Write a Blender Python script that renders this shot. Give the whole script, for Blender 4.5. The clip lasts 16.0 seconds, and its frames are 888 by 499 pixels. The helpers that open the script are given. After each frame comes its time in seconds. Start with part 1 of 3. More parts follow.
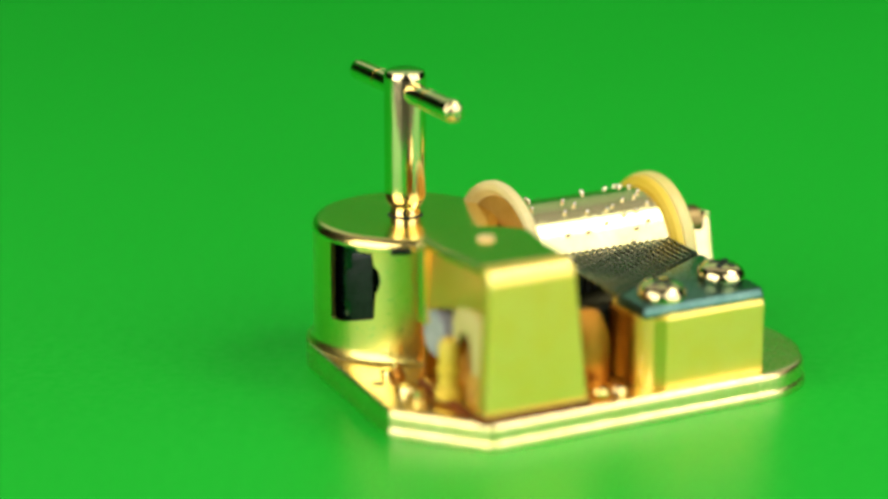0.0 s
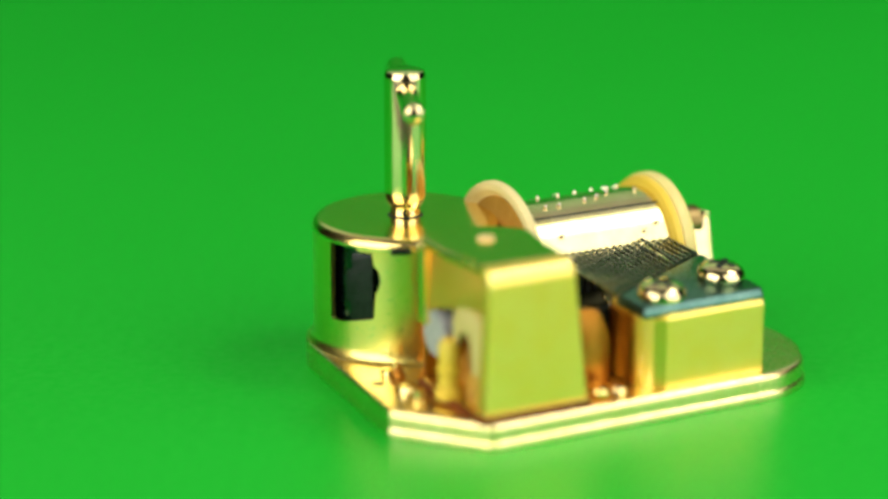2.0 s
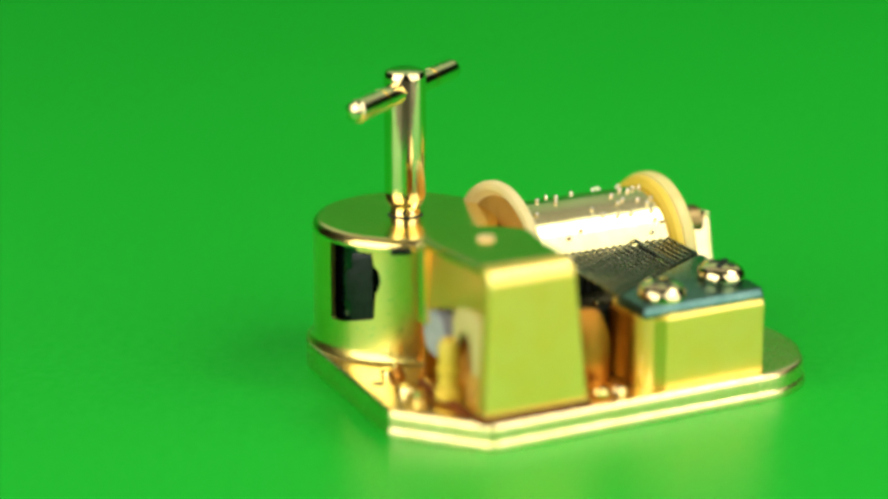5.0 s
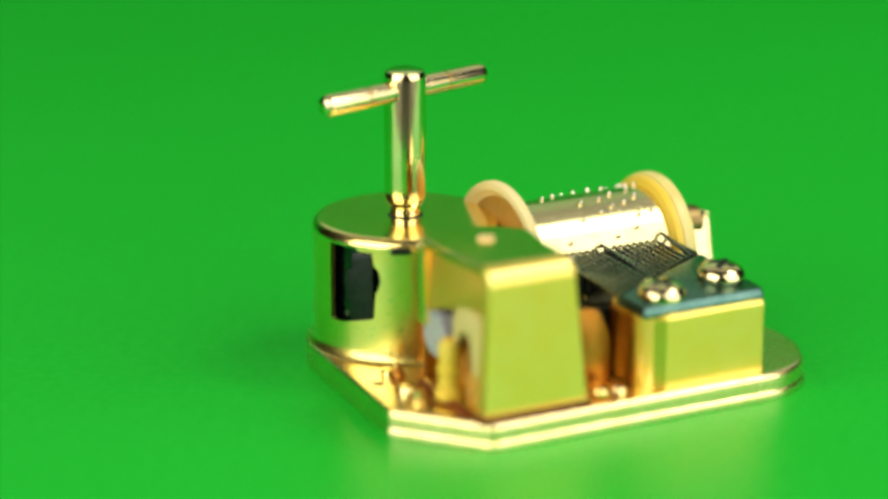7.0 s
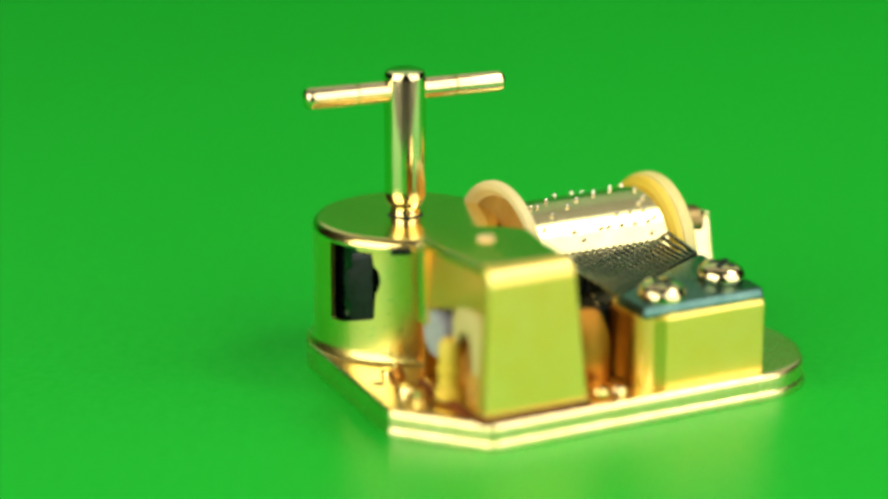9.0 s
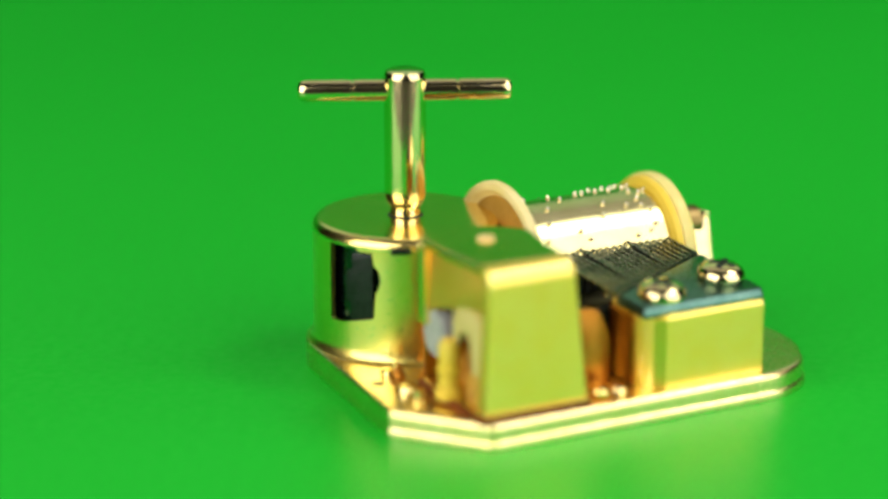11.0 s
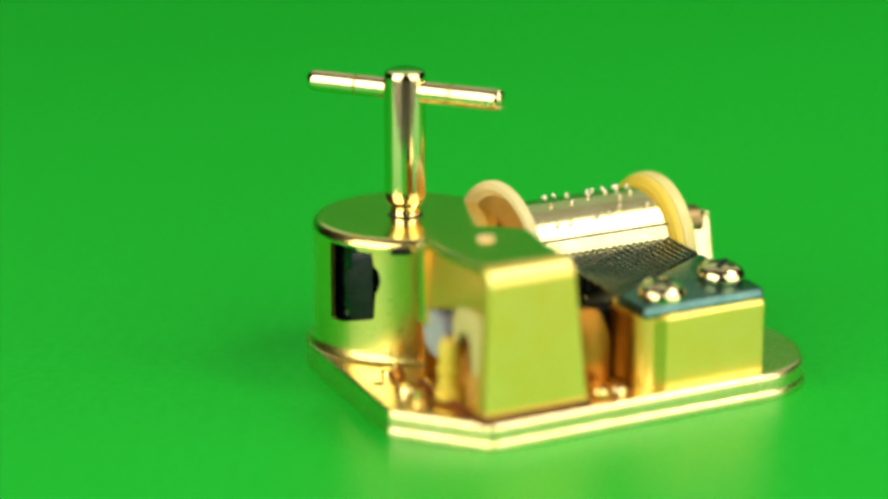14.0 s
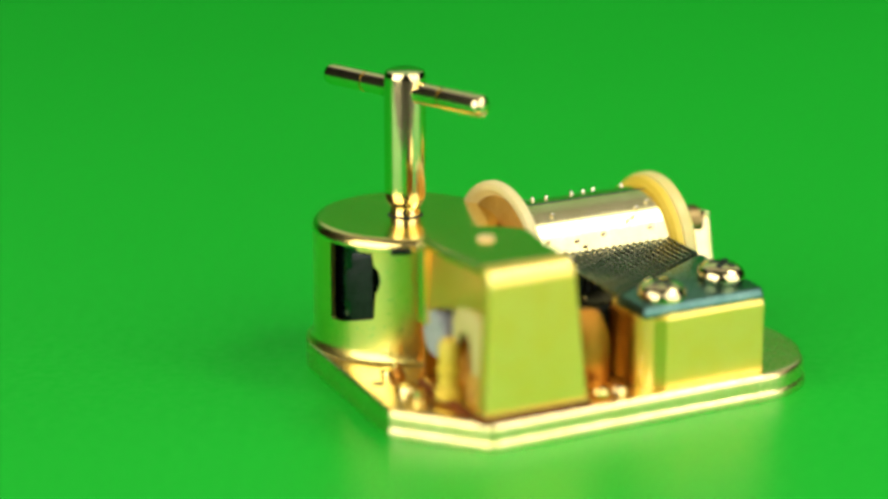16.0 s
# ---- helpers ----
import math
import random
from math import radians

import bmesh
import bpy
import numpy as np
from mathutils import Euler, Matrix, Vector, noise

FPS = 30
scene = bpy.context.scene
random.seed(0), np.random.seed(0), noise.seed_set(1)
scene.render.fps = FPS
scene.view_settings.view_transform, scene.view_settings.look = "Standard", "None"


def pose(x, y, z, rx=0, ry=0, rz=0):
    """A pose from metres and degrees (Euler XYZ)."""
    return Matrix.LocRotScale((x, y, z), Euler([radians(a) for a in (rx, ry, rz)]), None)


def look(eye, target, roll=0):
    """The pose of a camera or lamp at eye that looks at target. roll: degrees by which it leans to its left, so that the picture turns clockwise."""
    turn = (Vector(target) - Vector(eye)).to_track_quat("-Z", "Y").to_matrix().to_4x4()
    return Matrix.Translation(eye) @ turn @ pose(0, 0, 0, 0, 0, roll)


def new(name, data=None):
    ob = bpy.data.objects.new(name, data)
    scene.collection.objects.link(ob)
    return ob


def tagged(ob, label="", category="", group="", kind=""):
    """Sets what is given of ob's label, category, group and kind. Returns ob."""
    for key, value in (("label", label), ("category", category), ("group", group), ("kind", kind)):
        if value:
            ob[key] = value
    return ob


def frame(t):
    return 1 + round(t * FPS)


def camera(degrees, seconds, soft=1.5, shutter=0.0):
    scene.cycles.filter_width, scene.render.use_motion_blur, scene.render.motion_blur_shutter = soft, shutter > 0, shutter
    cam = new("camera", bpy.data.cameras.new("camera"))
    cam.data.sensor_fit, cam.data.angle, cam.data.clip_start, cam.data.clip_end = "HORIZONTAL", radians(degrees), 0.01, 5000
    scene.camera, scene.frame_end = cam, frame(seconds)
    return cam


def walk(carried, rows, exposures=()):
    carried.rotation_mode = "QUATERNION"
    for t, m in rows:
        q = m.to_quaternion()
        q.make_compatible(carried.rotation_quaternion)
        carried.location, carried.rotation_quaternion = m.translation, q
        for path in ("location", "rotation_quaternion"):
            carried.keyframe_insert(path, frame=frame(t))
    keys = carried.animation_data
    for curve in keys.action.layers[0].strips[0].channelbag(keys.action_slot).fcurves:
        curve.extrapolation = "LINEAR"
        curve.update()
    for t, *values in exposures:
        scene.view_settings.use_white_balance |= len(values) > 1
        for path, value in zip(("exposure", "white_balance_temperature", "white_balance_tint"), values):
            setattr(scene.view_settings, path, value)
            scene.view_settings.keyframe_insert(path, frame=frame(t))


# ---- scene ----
cam = camera(16.81, 16.0, soft=3.0)
EYE = (-0.16780, -0.32357, 0.12320)
AIM = (0.00413, -0.00255, 0.01466)
walk(cam, [(0.0, look(EYE, AIM)), (16.0, look(EYE, AIM))], exposures=[(0.0, 0.0), (16.0, 0.0)])
cam.data.dof.use_dof = True
cam.data.dof.focus_distance = 0.379
cam.data.dof.aperture_fstop = 7.0

# ---- light: a photo studio with softboxes ----
world = bpy.data.worlds.new("studio")
scene.world = world
world.use_nodes = True
world.node_tree.nodes["Background"].inputs["Color"].default_value = (0.8, 0.8, 0.8, 1)
world.node_tree.nodes["Background"].inputs["Strength"].default_value = 0.12


def softbox(name, eye, target, width, height, watts, colour=(1, 0.96, 0.88)):
    data = bpy.data.lights.new(name, "AREA")
    data.shape, data.size, data.size_y = "RECTANGLE", width, height
    data.energy, data.color = watts, colour
    ob = new(name, data)
    ob.matrix_world = look(eye, target)
    return ob


softbox("softbox_right", (0.31, -0.56, 0.37), (0.01, -0.02, 0.02), 0.74, 0.88, 5.0)
softbox("softbox_left", (-0.60, -0.19, 0.36), (0.0, -0.02, 0.02), 0.66, 0.80, 5.9)
softbox("softbox_overhead", (0.37, -0.17, 0.61), (0.01, -0.02, 0.01), 0.20, 0.20, 1.2)
softbox("diffuser_behind", (0.28, 0.38, 0.70), (0.02, -0.01, 0.01), 1.15, 0.95, 1.30)

# ---- materials ----
MM = 0.001


def nodes_of(name):
    m = bpy.data.materials.new(name)
    m.use_nodes = True
    t = m.node_tree
    return m, t, t.nodes["Principled BSDF"]


def grain(t, scale, detail=4.0):
    n = t.nodes.new("ShaderNodeTexNoise")
    n.inputs["Scale"].default_value, n.inputs["Detail"].default_value = scale, detail
    c = t.nodes.new("ShaderNodeTexCoord")
    t.links.new(c.outputs["Object"], n.inputs["Vector"])
    return n


def remap(t, source, low, high):
    r = t.nodes.new("ShaderNodeMapRange")
    r.inputs["From Min"].default_value, r.inputs["From Max"].default_value = 0.3, 0.7
    r.inputs["To Min"].default_value, r.inputs["To Max"].default_value = low, high
    t.links.new(source, r.inputs["Value"])
    return r.outputs["Result"]


def mix(t, source, a, b):
    r = t.nodes.new("ShaderNodeValToRGB")
    r.color_ramp.elements[0].position, r.color_ramp.elements[1].position = 0.32, 0.68
    r.color_ramp.elements[0].color, r.color_ramp.elements[1].color = (*a, 1), (*b, 1)
    t.links.new(source, r.inputs["Fac"])
    return r.outputs["Color"]


def surface(name, a, b, rough, metal=0.0, scale=300.0, bump=0.03, fine=3500.0, extra=()):
    """A surface whose colour varies between a and b, with fine relief; rough is a pair."""
    m, t, p = nodes_of(name)
    big, small = grain(t, scale), grain(t, fine, 2.0)
    t.links.new(mix(t, big.outputs["Fac"], a, b), p.inputs["Base Color"])
    t.links.new(remap(t, small.outputs["Fac"], *rough), p.inputs["Roughness"])
    p.inputs["Metallic"].default_value = metal
    if bump:
        bp = t.nodes.new("ShaderNodeBump")
        bp.inputs["Strength"].default_value, bp.inputs["Distance"].default_value = bump, 0.00006
        t.links.new(small.outputs["Fac"], bp.inputs["Height"])
        t.links.new(bp.outputs["Normal"], p.inputs["Normal"])
    for key, value in extra:
        p.inputs[key].default_value = value
    return m


# thin clear lacquer over the gold plating
LACQUERED = [("Coat Weight", 1.0), ("Coat Roughness", 0.12), ("Coat IOR", 1.7)]
GOLD = surface("polished_gold_plate", (1.0, 0.77, 0.20), (1.0, 0.81, 0.26), (0.18, 0.27), 1.0, 250, 0.02, 3500.0, LACQUERED)
GOLD_PLATE = surface("gold_plated_base", (1.0, 0.78, 0.29), (1.0, 0.83, 0.37), (0.25, 0.32), 1.0, 250, 0.02, 3500.0, LACQUERED)
GOLD_COVER = surface("satin_gold_cover", (1.0, 0.74, 0.09), (1.0, 0.78, 0.13), (0.43, 0.51), 1.0, 250, 0.03, 3500.0, LACQUERED)
GOLD_WALL = surface("satin_gold_barrel", (1.0, 0.78, 0.17), (1.0, 0.82, 0.22), (0.27, 0.34), 1.0, 250, 0.03, 3500.0, LACQUERED)
# deep gold of tab and small brackets, also a shaded gold for turned-away walls
GOLD_DEEP_SHADED = surface("deep_shaded_gold", (0.44, 0.17, 0.02), (0.58, 0.25, 0.04), (0.3, 0.45), 1.0, 300, 0.04)
PALE = surface("pale_gold_key", (0.91, 0.78, 0.37), (0.95, 0.82, 0.45), (0.12, 0.18), 1.0, 300, 0.02)
DRUM = surface("nickel_brass_drum", (0.77, 0.69, 0.32), (0.85, 0.76, 0.40), (0.16, 0.26), 1.0, 300, 0.03)
STEEL = surface("blued_comb_steel", (0.09, 0.20, 0.175), (0.15, 0.275, 0.24), (0.22, 0.38), 1.0, 400, 0.06)
TOOTH = surface("ground_tooth_steel", (0.17, 0.23, 0.19), (0.42, 0.41, 0.33), (0.2, 0.34), 1.0, 400, 0.06)


def brushed(m, strength):
    """Fine turning marks round the x axis, laid over a material's relief."""
    t = m.node_tree
    c, g, n, b = (t.nodes.new("ShaderNode" + k) for k in ("TexCoord", "Mapping", "TexNoise", "Bump"))
    g.inputs["Scale"].default_value = (5200, 60, 60)
    n.inputs["Scale"].default_value = 1.0
    b.inputs["Strength"].default_value, b.inputs["Distance"].default_value = strength, 0.00005
    p = t.nodes["Principled BSDF"]
    t.links.new(c.outputs["Object"], g.inputs["Vector"])
    t.links.new(g.outputs["Vector"], n.inputs["Vector"])
    t.links.new(n.outputs["Fac"], b.inputs["Height"])
    t.links.new(p.inputs["Normal"].links[0].from_socket, b.inputs["Normal"])
    t.links.new(b.outputs["Normal"], p.inputs["Normal"])


brushed(DRUM, 0.10)
NYLON = surface("yellow_nylon", (0.86, 0.60, 0.05), (0.90, 0.66, 0.09), (0.35, 0.5), 0.0, 200, 0.05)
CREAM = surface("cream_nylon", (0.80, 0.66, 0.27), (0.86, 0.74, 0.36), (0.35, 0.5), 0.0, 200, 0.05)
FLANGE = surface("translucent_yellow_nylon", (0.80, 0.66, 0.20), (0.86, 0.75, 0.30), (0.3, 0.45), 0.0, 200, 0.05, 3500.0, [("Subsurface Weight", 0.25), ("Subsurface Scale", 0.001)])
COIL = surface("blue_black_spring_steel", (0.022, 0.05, 0.05), (0.05, 0.10, 0.095), (0.2, 0.34), 1.0, 500, 0.03)
BRONZE = surface("dark_bronze_bush", (0.20, 0.14, 0.05), (0.28, 0.20, 0.08), (0.3, 0.42), 1.0, 400, 0.04)
LEAD = surface("dark_lead_weight", (0.012, 0.014, 0.014), (0.03, 0.034, 0.033), (0.5, 0.7), 0.3, 500, 0.05)
TAN = surface("tan_bearing_plastic", (0.72, 0.55, 0.20), (0.8, 0.63, 0.28), (0.35, 0.5), 0.0, 300, 0.05)
PIN = surface("drum_pin_steel", (0.80, 0.74, 0.55), (0.90, 0.84, 0.66), (0.14, 0.22), 1.0, 900, 0.03)
# colour of the shaded gap between housing and plate
GAP_BROWN = surface("red_brown_gap_shade", (0.15, 0.033, 0.004), (0.22, 0.05, 0.007), (0.4, 0.55), 0.0, 400, 0.05)
AMBER = surface("amber_plastic", (0.55, 0.25, 0.03), (0.66, 0.33, 0.06), (0.35, 0.5), 0.0, 300, 0.05)
HUB = surface("amber_brass_hub", (0.50, 0.27, 0.04), (0.60, 0.34, 0.07), (0.35, 0.5), 0.4, 300, 0.05)
WHITE = surface("white_nylon", (0.36, 0.37, 0.38), (0.52, 0.52, 0.52), (0.35, 0.5), 0.0, 900, 0.05)
# black for spring parts and slots, also for painted shade below drum and comb
SPRING_SHADE = surface("black_steel_and_shade", (0.006, 0.008, 0.008), (0.015, 0.02, 0.02), (0.25, 0.4), 0.3, 500, 0.03)
PAPER = surface("green_backdrop_paper", (0.003, 0.465, 0.017), (0.005, 0.50, 0.022), (0.36, 0.48), 0.0, 6.0, 0.02, 700.0, [("Specular IOR Level", 0.32)])
OLIVE = surface("satin_olive_gold", (1.0, 0.57, 0.10), (1.0, 0.62, 0.14), (0.54, 0.63), 1.0, 250, 0.04)

STUDIO = surface("dark_grey_studio", (0.012, 0.013, 0.012), (0.018, 0.019, 0.018), (0.6, 0.8), 0.0, 2.0, 0.05, 60.0)


# ---- mesh helpers, in millimetres ----
def part(name, bm, material, parent, label="", smooth=35):
    bmesh.ops.recalc_face_normals(bm, faces=bm.faces[:])
    bmesh.ops.scale(bm, vec=(MM, MM, MM), verts=bm.verts[:])
    limit = radians(smooth)
    for e in bm.edges:
        e.smooth = len(e.link_faces) == 2 and e.calc_face_angle(3.2) < limit
    for f in bm.faces:
        f.smooth = True
    me = bpy.data.meshes.new(name)
    bm.to_mesh(me)
    bm.free()
    me.materials.append(material)
    ob = new(name, me)
    ob.parent = parent
    if label:
        ob["label"] = label
    return ob


def at(ob, x, y, z, rx=0, ry=0, rz=0):
    ob.matrix_basis = pose(x * MM, y * MM, z * MM, rx, ry, rz)
    return ob


def loft(bm, loops, caps=True, closed=False):
    """Skins rings of equal length; closed joins the last ring to the first."""
    rings = [[bm.verts.new(p) for p in loop] for loop in loops]
    n = len(rings[0])
    pairs = list(zip(rings, rings[1:])) + ([(rings[-1], rings[0])] if closed else [])
    for a, b in pairs:
        for i in range(n):
            j = (i + 1) % n
            bm.faces.new((a[i], a[j], b[j], b[i]))
    if caps and not closed:
        bm.faces.new(rings[0][::-1])
        bm.faces.new(rings[-1])
    return bm


def inset(outline, d):
    """The outline moved inwards by d (counter-clockwise outlines)."""
    out, n = [], len(outline)
    for i in range(n):
        p, q, s = (Vector(outline[(i + k) % n][:2]) for k in (-1, 0, 1))
        u, v = (q - p).normalized(), (s - q).normalized()
        nu, nv = Vector((-u.y, u.x)), Vector((-v.y, v.x))
        m = nu + nv
        m = m / max(m.length_squared / 2, 0.35)
        out.append((q.x + m.x * d, q.y + m.y * d))
    return out


def rounded(corners, steps=6):
    """Corners (x, y, radius) to an outline with rounded corners."""
    out, n = [], len(corners)
    for i in range(n):
        p, q, s = (Vector(corners[(i + k) % n][:2]) for k in (-1, 0, 1))
        r = corners[i][2]
        if r <= 0:
            out.append(tuple(q))
            continue
        u, v = (p - q).normalized(), (s - q).normalized()
        half = u.angle(v) / 2
        cut = r / math.tan(half)
        centre = q + (u + v).normalized() * (r / math.sin(half))
        a, b = q + u * cut - centre, q + v * cut - centre
        turn = math.atan2(a.x * b.y - a.y * b.x, a.dot(b))
        for k in range(steps + 1):
            w = turn * k / steps
            out.append((centre.x + a.x * math.cos(w) - a.y * math.sin(w), centre.y + a.x * math.sin(w) + a.y * math.cos(w)))
    return out


def slab(outline, z0, z1, bevel=0.2, bm=None):
    """A flat plate with rounded upper and lower edges."""
    bm = bm or bmesh.new()
    steps = [(bevel, z0), (bevel * 0.3, z0 + bevel * 0.3), (0, z0 + bevel), (0, z1 - bevel), (bevel * 0.3, z1 - bevel * 0.3), (bevel, z1)]
    return loft(bm, [[(x, y, z) for x, y in (inset(outline, d) if d else outline)] for d, z in steps])


def lathe(profile, n=64, bm=None, axis="z"):
    """Turns (radius, height) pairs round the axis; a radius of 0 closes it."""
    bm = bm or bmesh.new()
    loops = []
    for r, h in profile:
        ring = []
        for i in range(n):
            a = 2 * math.pi * i / n
            c, s = max(r, 0.001) * math.cos(a), max(r, 0.001) * math.sin(a)
            ring.append((c, s, h) if axis == "z" else (h, c, s))
        loops.append(ring)
    return loft(bm, loops)


def sheet(outline, thick, plane, bevel=0.15):
    """A plate standing upright: outline in (y, z) for plane x, in (x, z) for plane y; it spans 0 to thick."""
    bm = slab(outline, 0, thick, bevel)
    for v in bm.verts:
        a, b, c = v.co
        v.co = (c, a, b) if plane == "x" else (a, c, b)
    return bm


def shift(bm, x, y, z):
    bmesh.ops.translate(bm, vec=(x, y, z), verts=bm.verts[:])
    return bm


# ---- the setting: green paper that sweeps up behind, in a grey studio ----
VIEW_TURN = -28.2


def build_backdrop():
    bm = bmesh.new()
    profile = [(-104, 0.0), (-60, 0.0), (0, 0.0), (200, 0.0), (450, 0.0)]
    profile += [(450 + 500 * math.sin(radians(a)), 500 - 500 * math.cos(radians(a))) for a in range(10, 91, 10)]
    profile += [(950, 1300.0)]
    rows = [[bm.verts.new((x, y, z)) for x in range(-900, 901, 300)] for y, z in profile]
    for a, b in zip(rows, rows[1:]):
        for i in range(len(a) - 1):
            bm.faces.new((a[i], a[i + 1], b[i + 1], b[i]))
    ob = part("backdrop", bm, PAPER, None)
    ob.rotation_euler = (0, 0, radians(VIEW_TURN))
    tagged(ob, "smooth bright green studio paper sweeping up behind", "backdrop", kind="structure")


def build_room():
    """A plain grey studio that closes the place."""
    half, high, thick = 2200, 2600, 100
    low = -6
    walls = [("floor", (-half, -half, low - thick), (half, half, low)),
             ("ceiling", (-half, -half, high), (half, half, high + thick)),
             ("wall_north", (-half, half, low - thick), (half, half + thick, high + thick)),
             ("wall_south", (-half, -half - thick, low - thick), (half, -half, high + thick)),
             ("wall_east", (half, -half - thick, low - thick), (half + thick, half + thick, high + thick)),
             ("wall_west", (-half - thick, -half - thick, low - thick), (-half, half + thick, high + thick))]
    for name, lo, hi in walls:
        line = [(lo[0], lo[1]), (hi[0], lo[1]), (hi[0], hi[1]), (lo[0], hi[1])]
        ob = part(name, slab(line, lo[2], hi[2], 1.0), STUDIO, None)
        ob.rotation_euler = (0, 0, radians(VIEW_TURN))
        tagged(ob, "plain dark grey studio surface", "studio " + name.split("_")[0], kind="structure")


build_backdrop()
build_room()

# ---- the music box movement ----
box = new("music_box_movement")
tagged(box, "gold-plated wind-up music box movement standing on green paper", "music box")

DRUM_Y, DRUM_Z, DRUM_R = -6.0, 12.25, 7.95


def rim_line(d):
    """The plate's outline: moulded front, cut corner and round end, set back by d; the back left follows the barrel."""
    arc = [(12.75 * math.cos(radians(a)), 12.75 * math.sin(radians(a)), 0) for a in range(102, 175, 6)]
    return rounded([(-15.3 + 0.7 * d, -24.9 + 0.9 * d, 0.8), (-6.9 + 0.48 * d, -35.4 + d, 0.8), (34.8, -35.4 + d, 10.0), (39.9 - d, -31.8 + 0.5 * d, 8.0), (42.9 - d, -25.5, 11.0),
                    (43.2 - d, -19.0, 11.0), (41.2 - d, -13.0, 6.0), (41.2 - d, 12.5, 4.0), (2.0, 13.1, 5.0)] + arc, 8)


def build_base():
    # a foot, a rounded moulding, an upright band and a rounded upper edge
    tiers = [(0.04, 0.1, 0.0), (0.0, 0.0, 0.08), (0.0, 0.0, 0.2), (0.0, 0.0, 0.70), (0.02, 0.0, 0.78), (0.07, 0.0, 0.93), (0.15, 0.0, 1.04), (0.22, 0.0, 1.10), (0.24, 0.0, 1.18),
             (0.24, 0.0, 1.3), (0.24, 0.0, 2.55), (0.25, 0.0, 2.65), (0.30, 0.0, 2.86), (0.40, 0.0, 3.06), (0.52, 0.02, 3.18), (0.62, 0.1, 3.25), (0.66, 0.28, 3.29), (0.67, 0.6, 3.3)]
    bm = loft(bmesh.new(), [[(x, y, z) for x, y in inset(rim_line(d), e)] for d, e, z in tiers])
    part("base_plate", bm, GOLD_PLATE, box, "gold-plated stepped base plate with a cut corner")


def window_low(a):
    """Lower edge of the cut-out in the barrel's wall at angle a, in degrees, with rounded corners and a lobe."""
    if a > 223.0:
        return 14.0 - 1.9 * math.sqrt(max(1 - ((a - 222.5) / 4.6) ** 2, 0.0))
    low = 7.85 + max(a - 200.0, 0.0) * 0.045
    for edge in (189.6, 223.2):
        gap = abs(a - edge)
        if gap < 2.0:
            low += 0.45 * (1 - math.sqrt(1 - (1 - gap / 2.0) ** 2))
    return low


def window_high(a):
    if a > 222.0:
        return 14.0 + 1.7 * math.sqrt(max(1 - ((a - 221.9) / 5.2) ** 2, 0.0))
    return 17.86 if a < 211.5 else (17.86 - 0.5 * min((a - 211.5) / 1.0, 1.0))


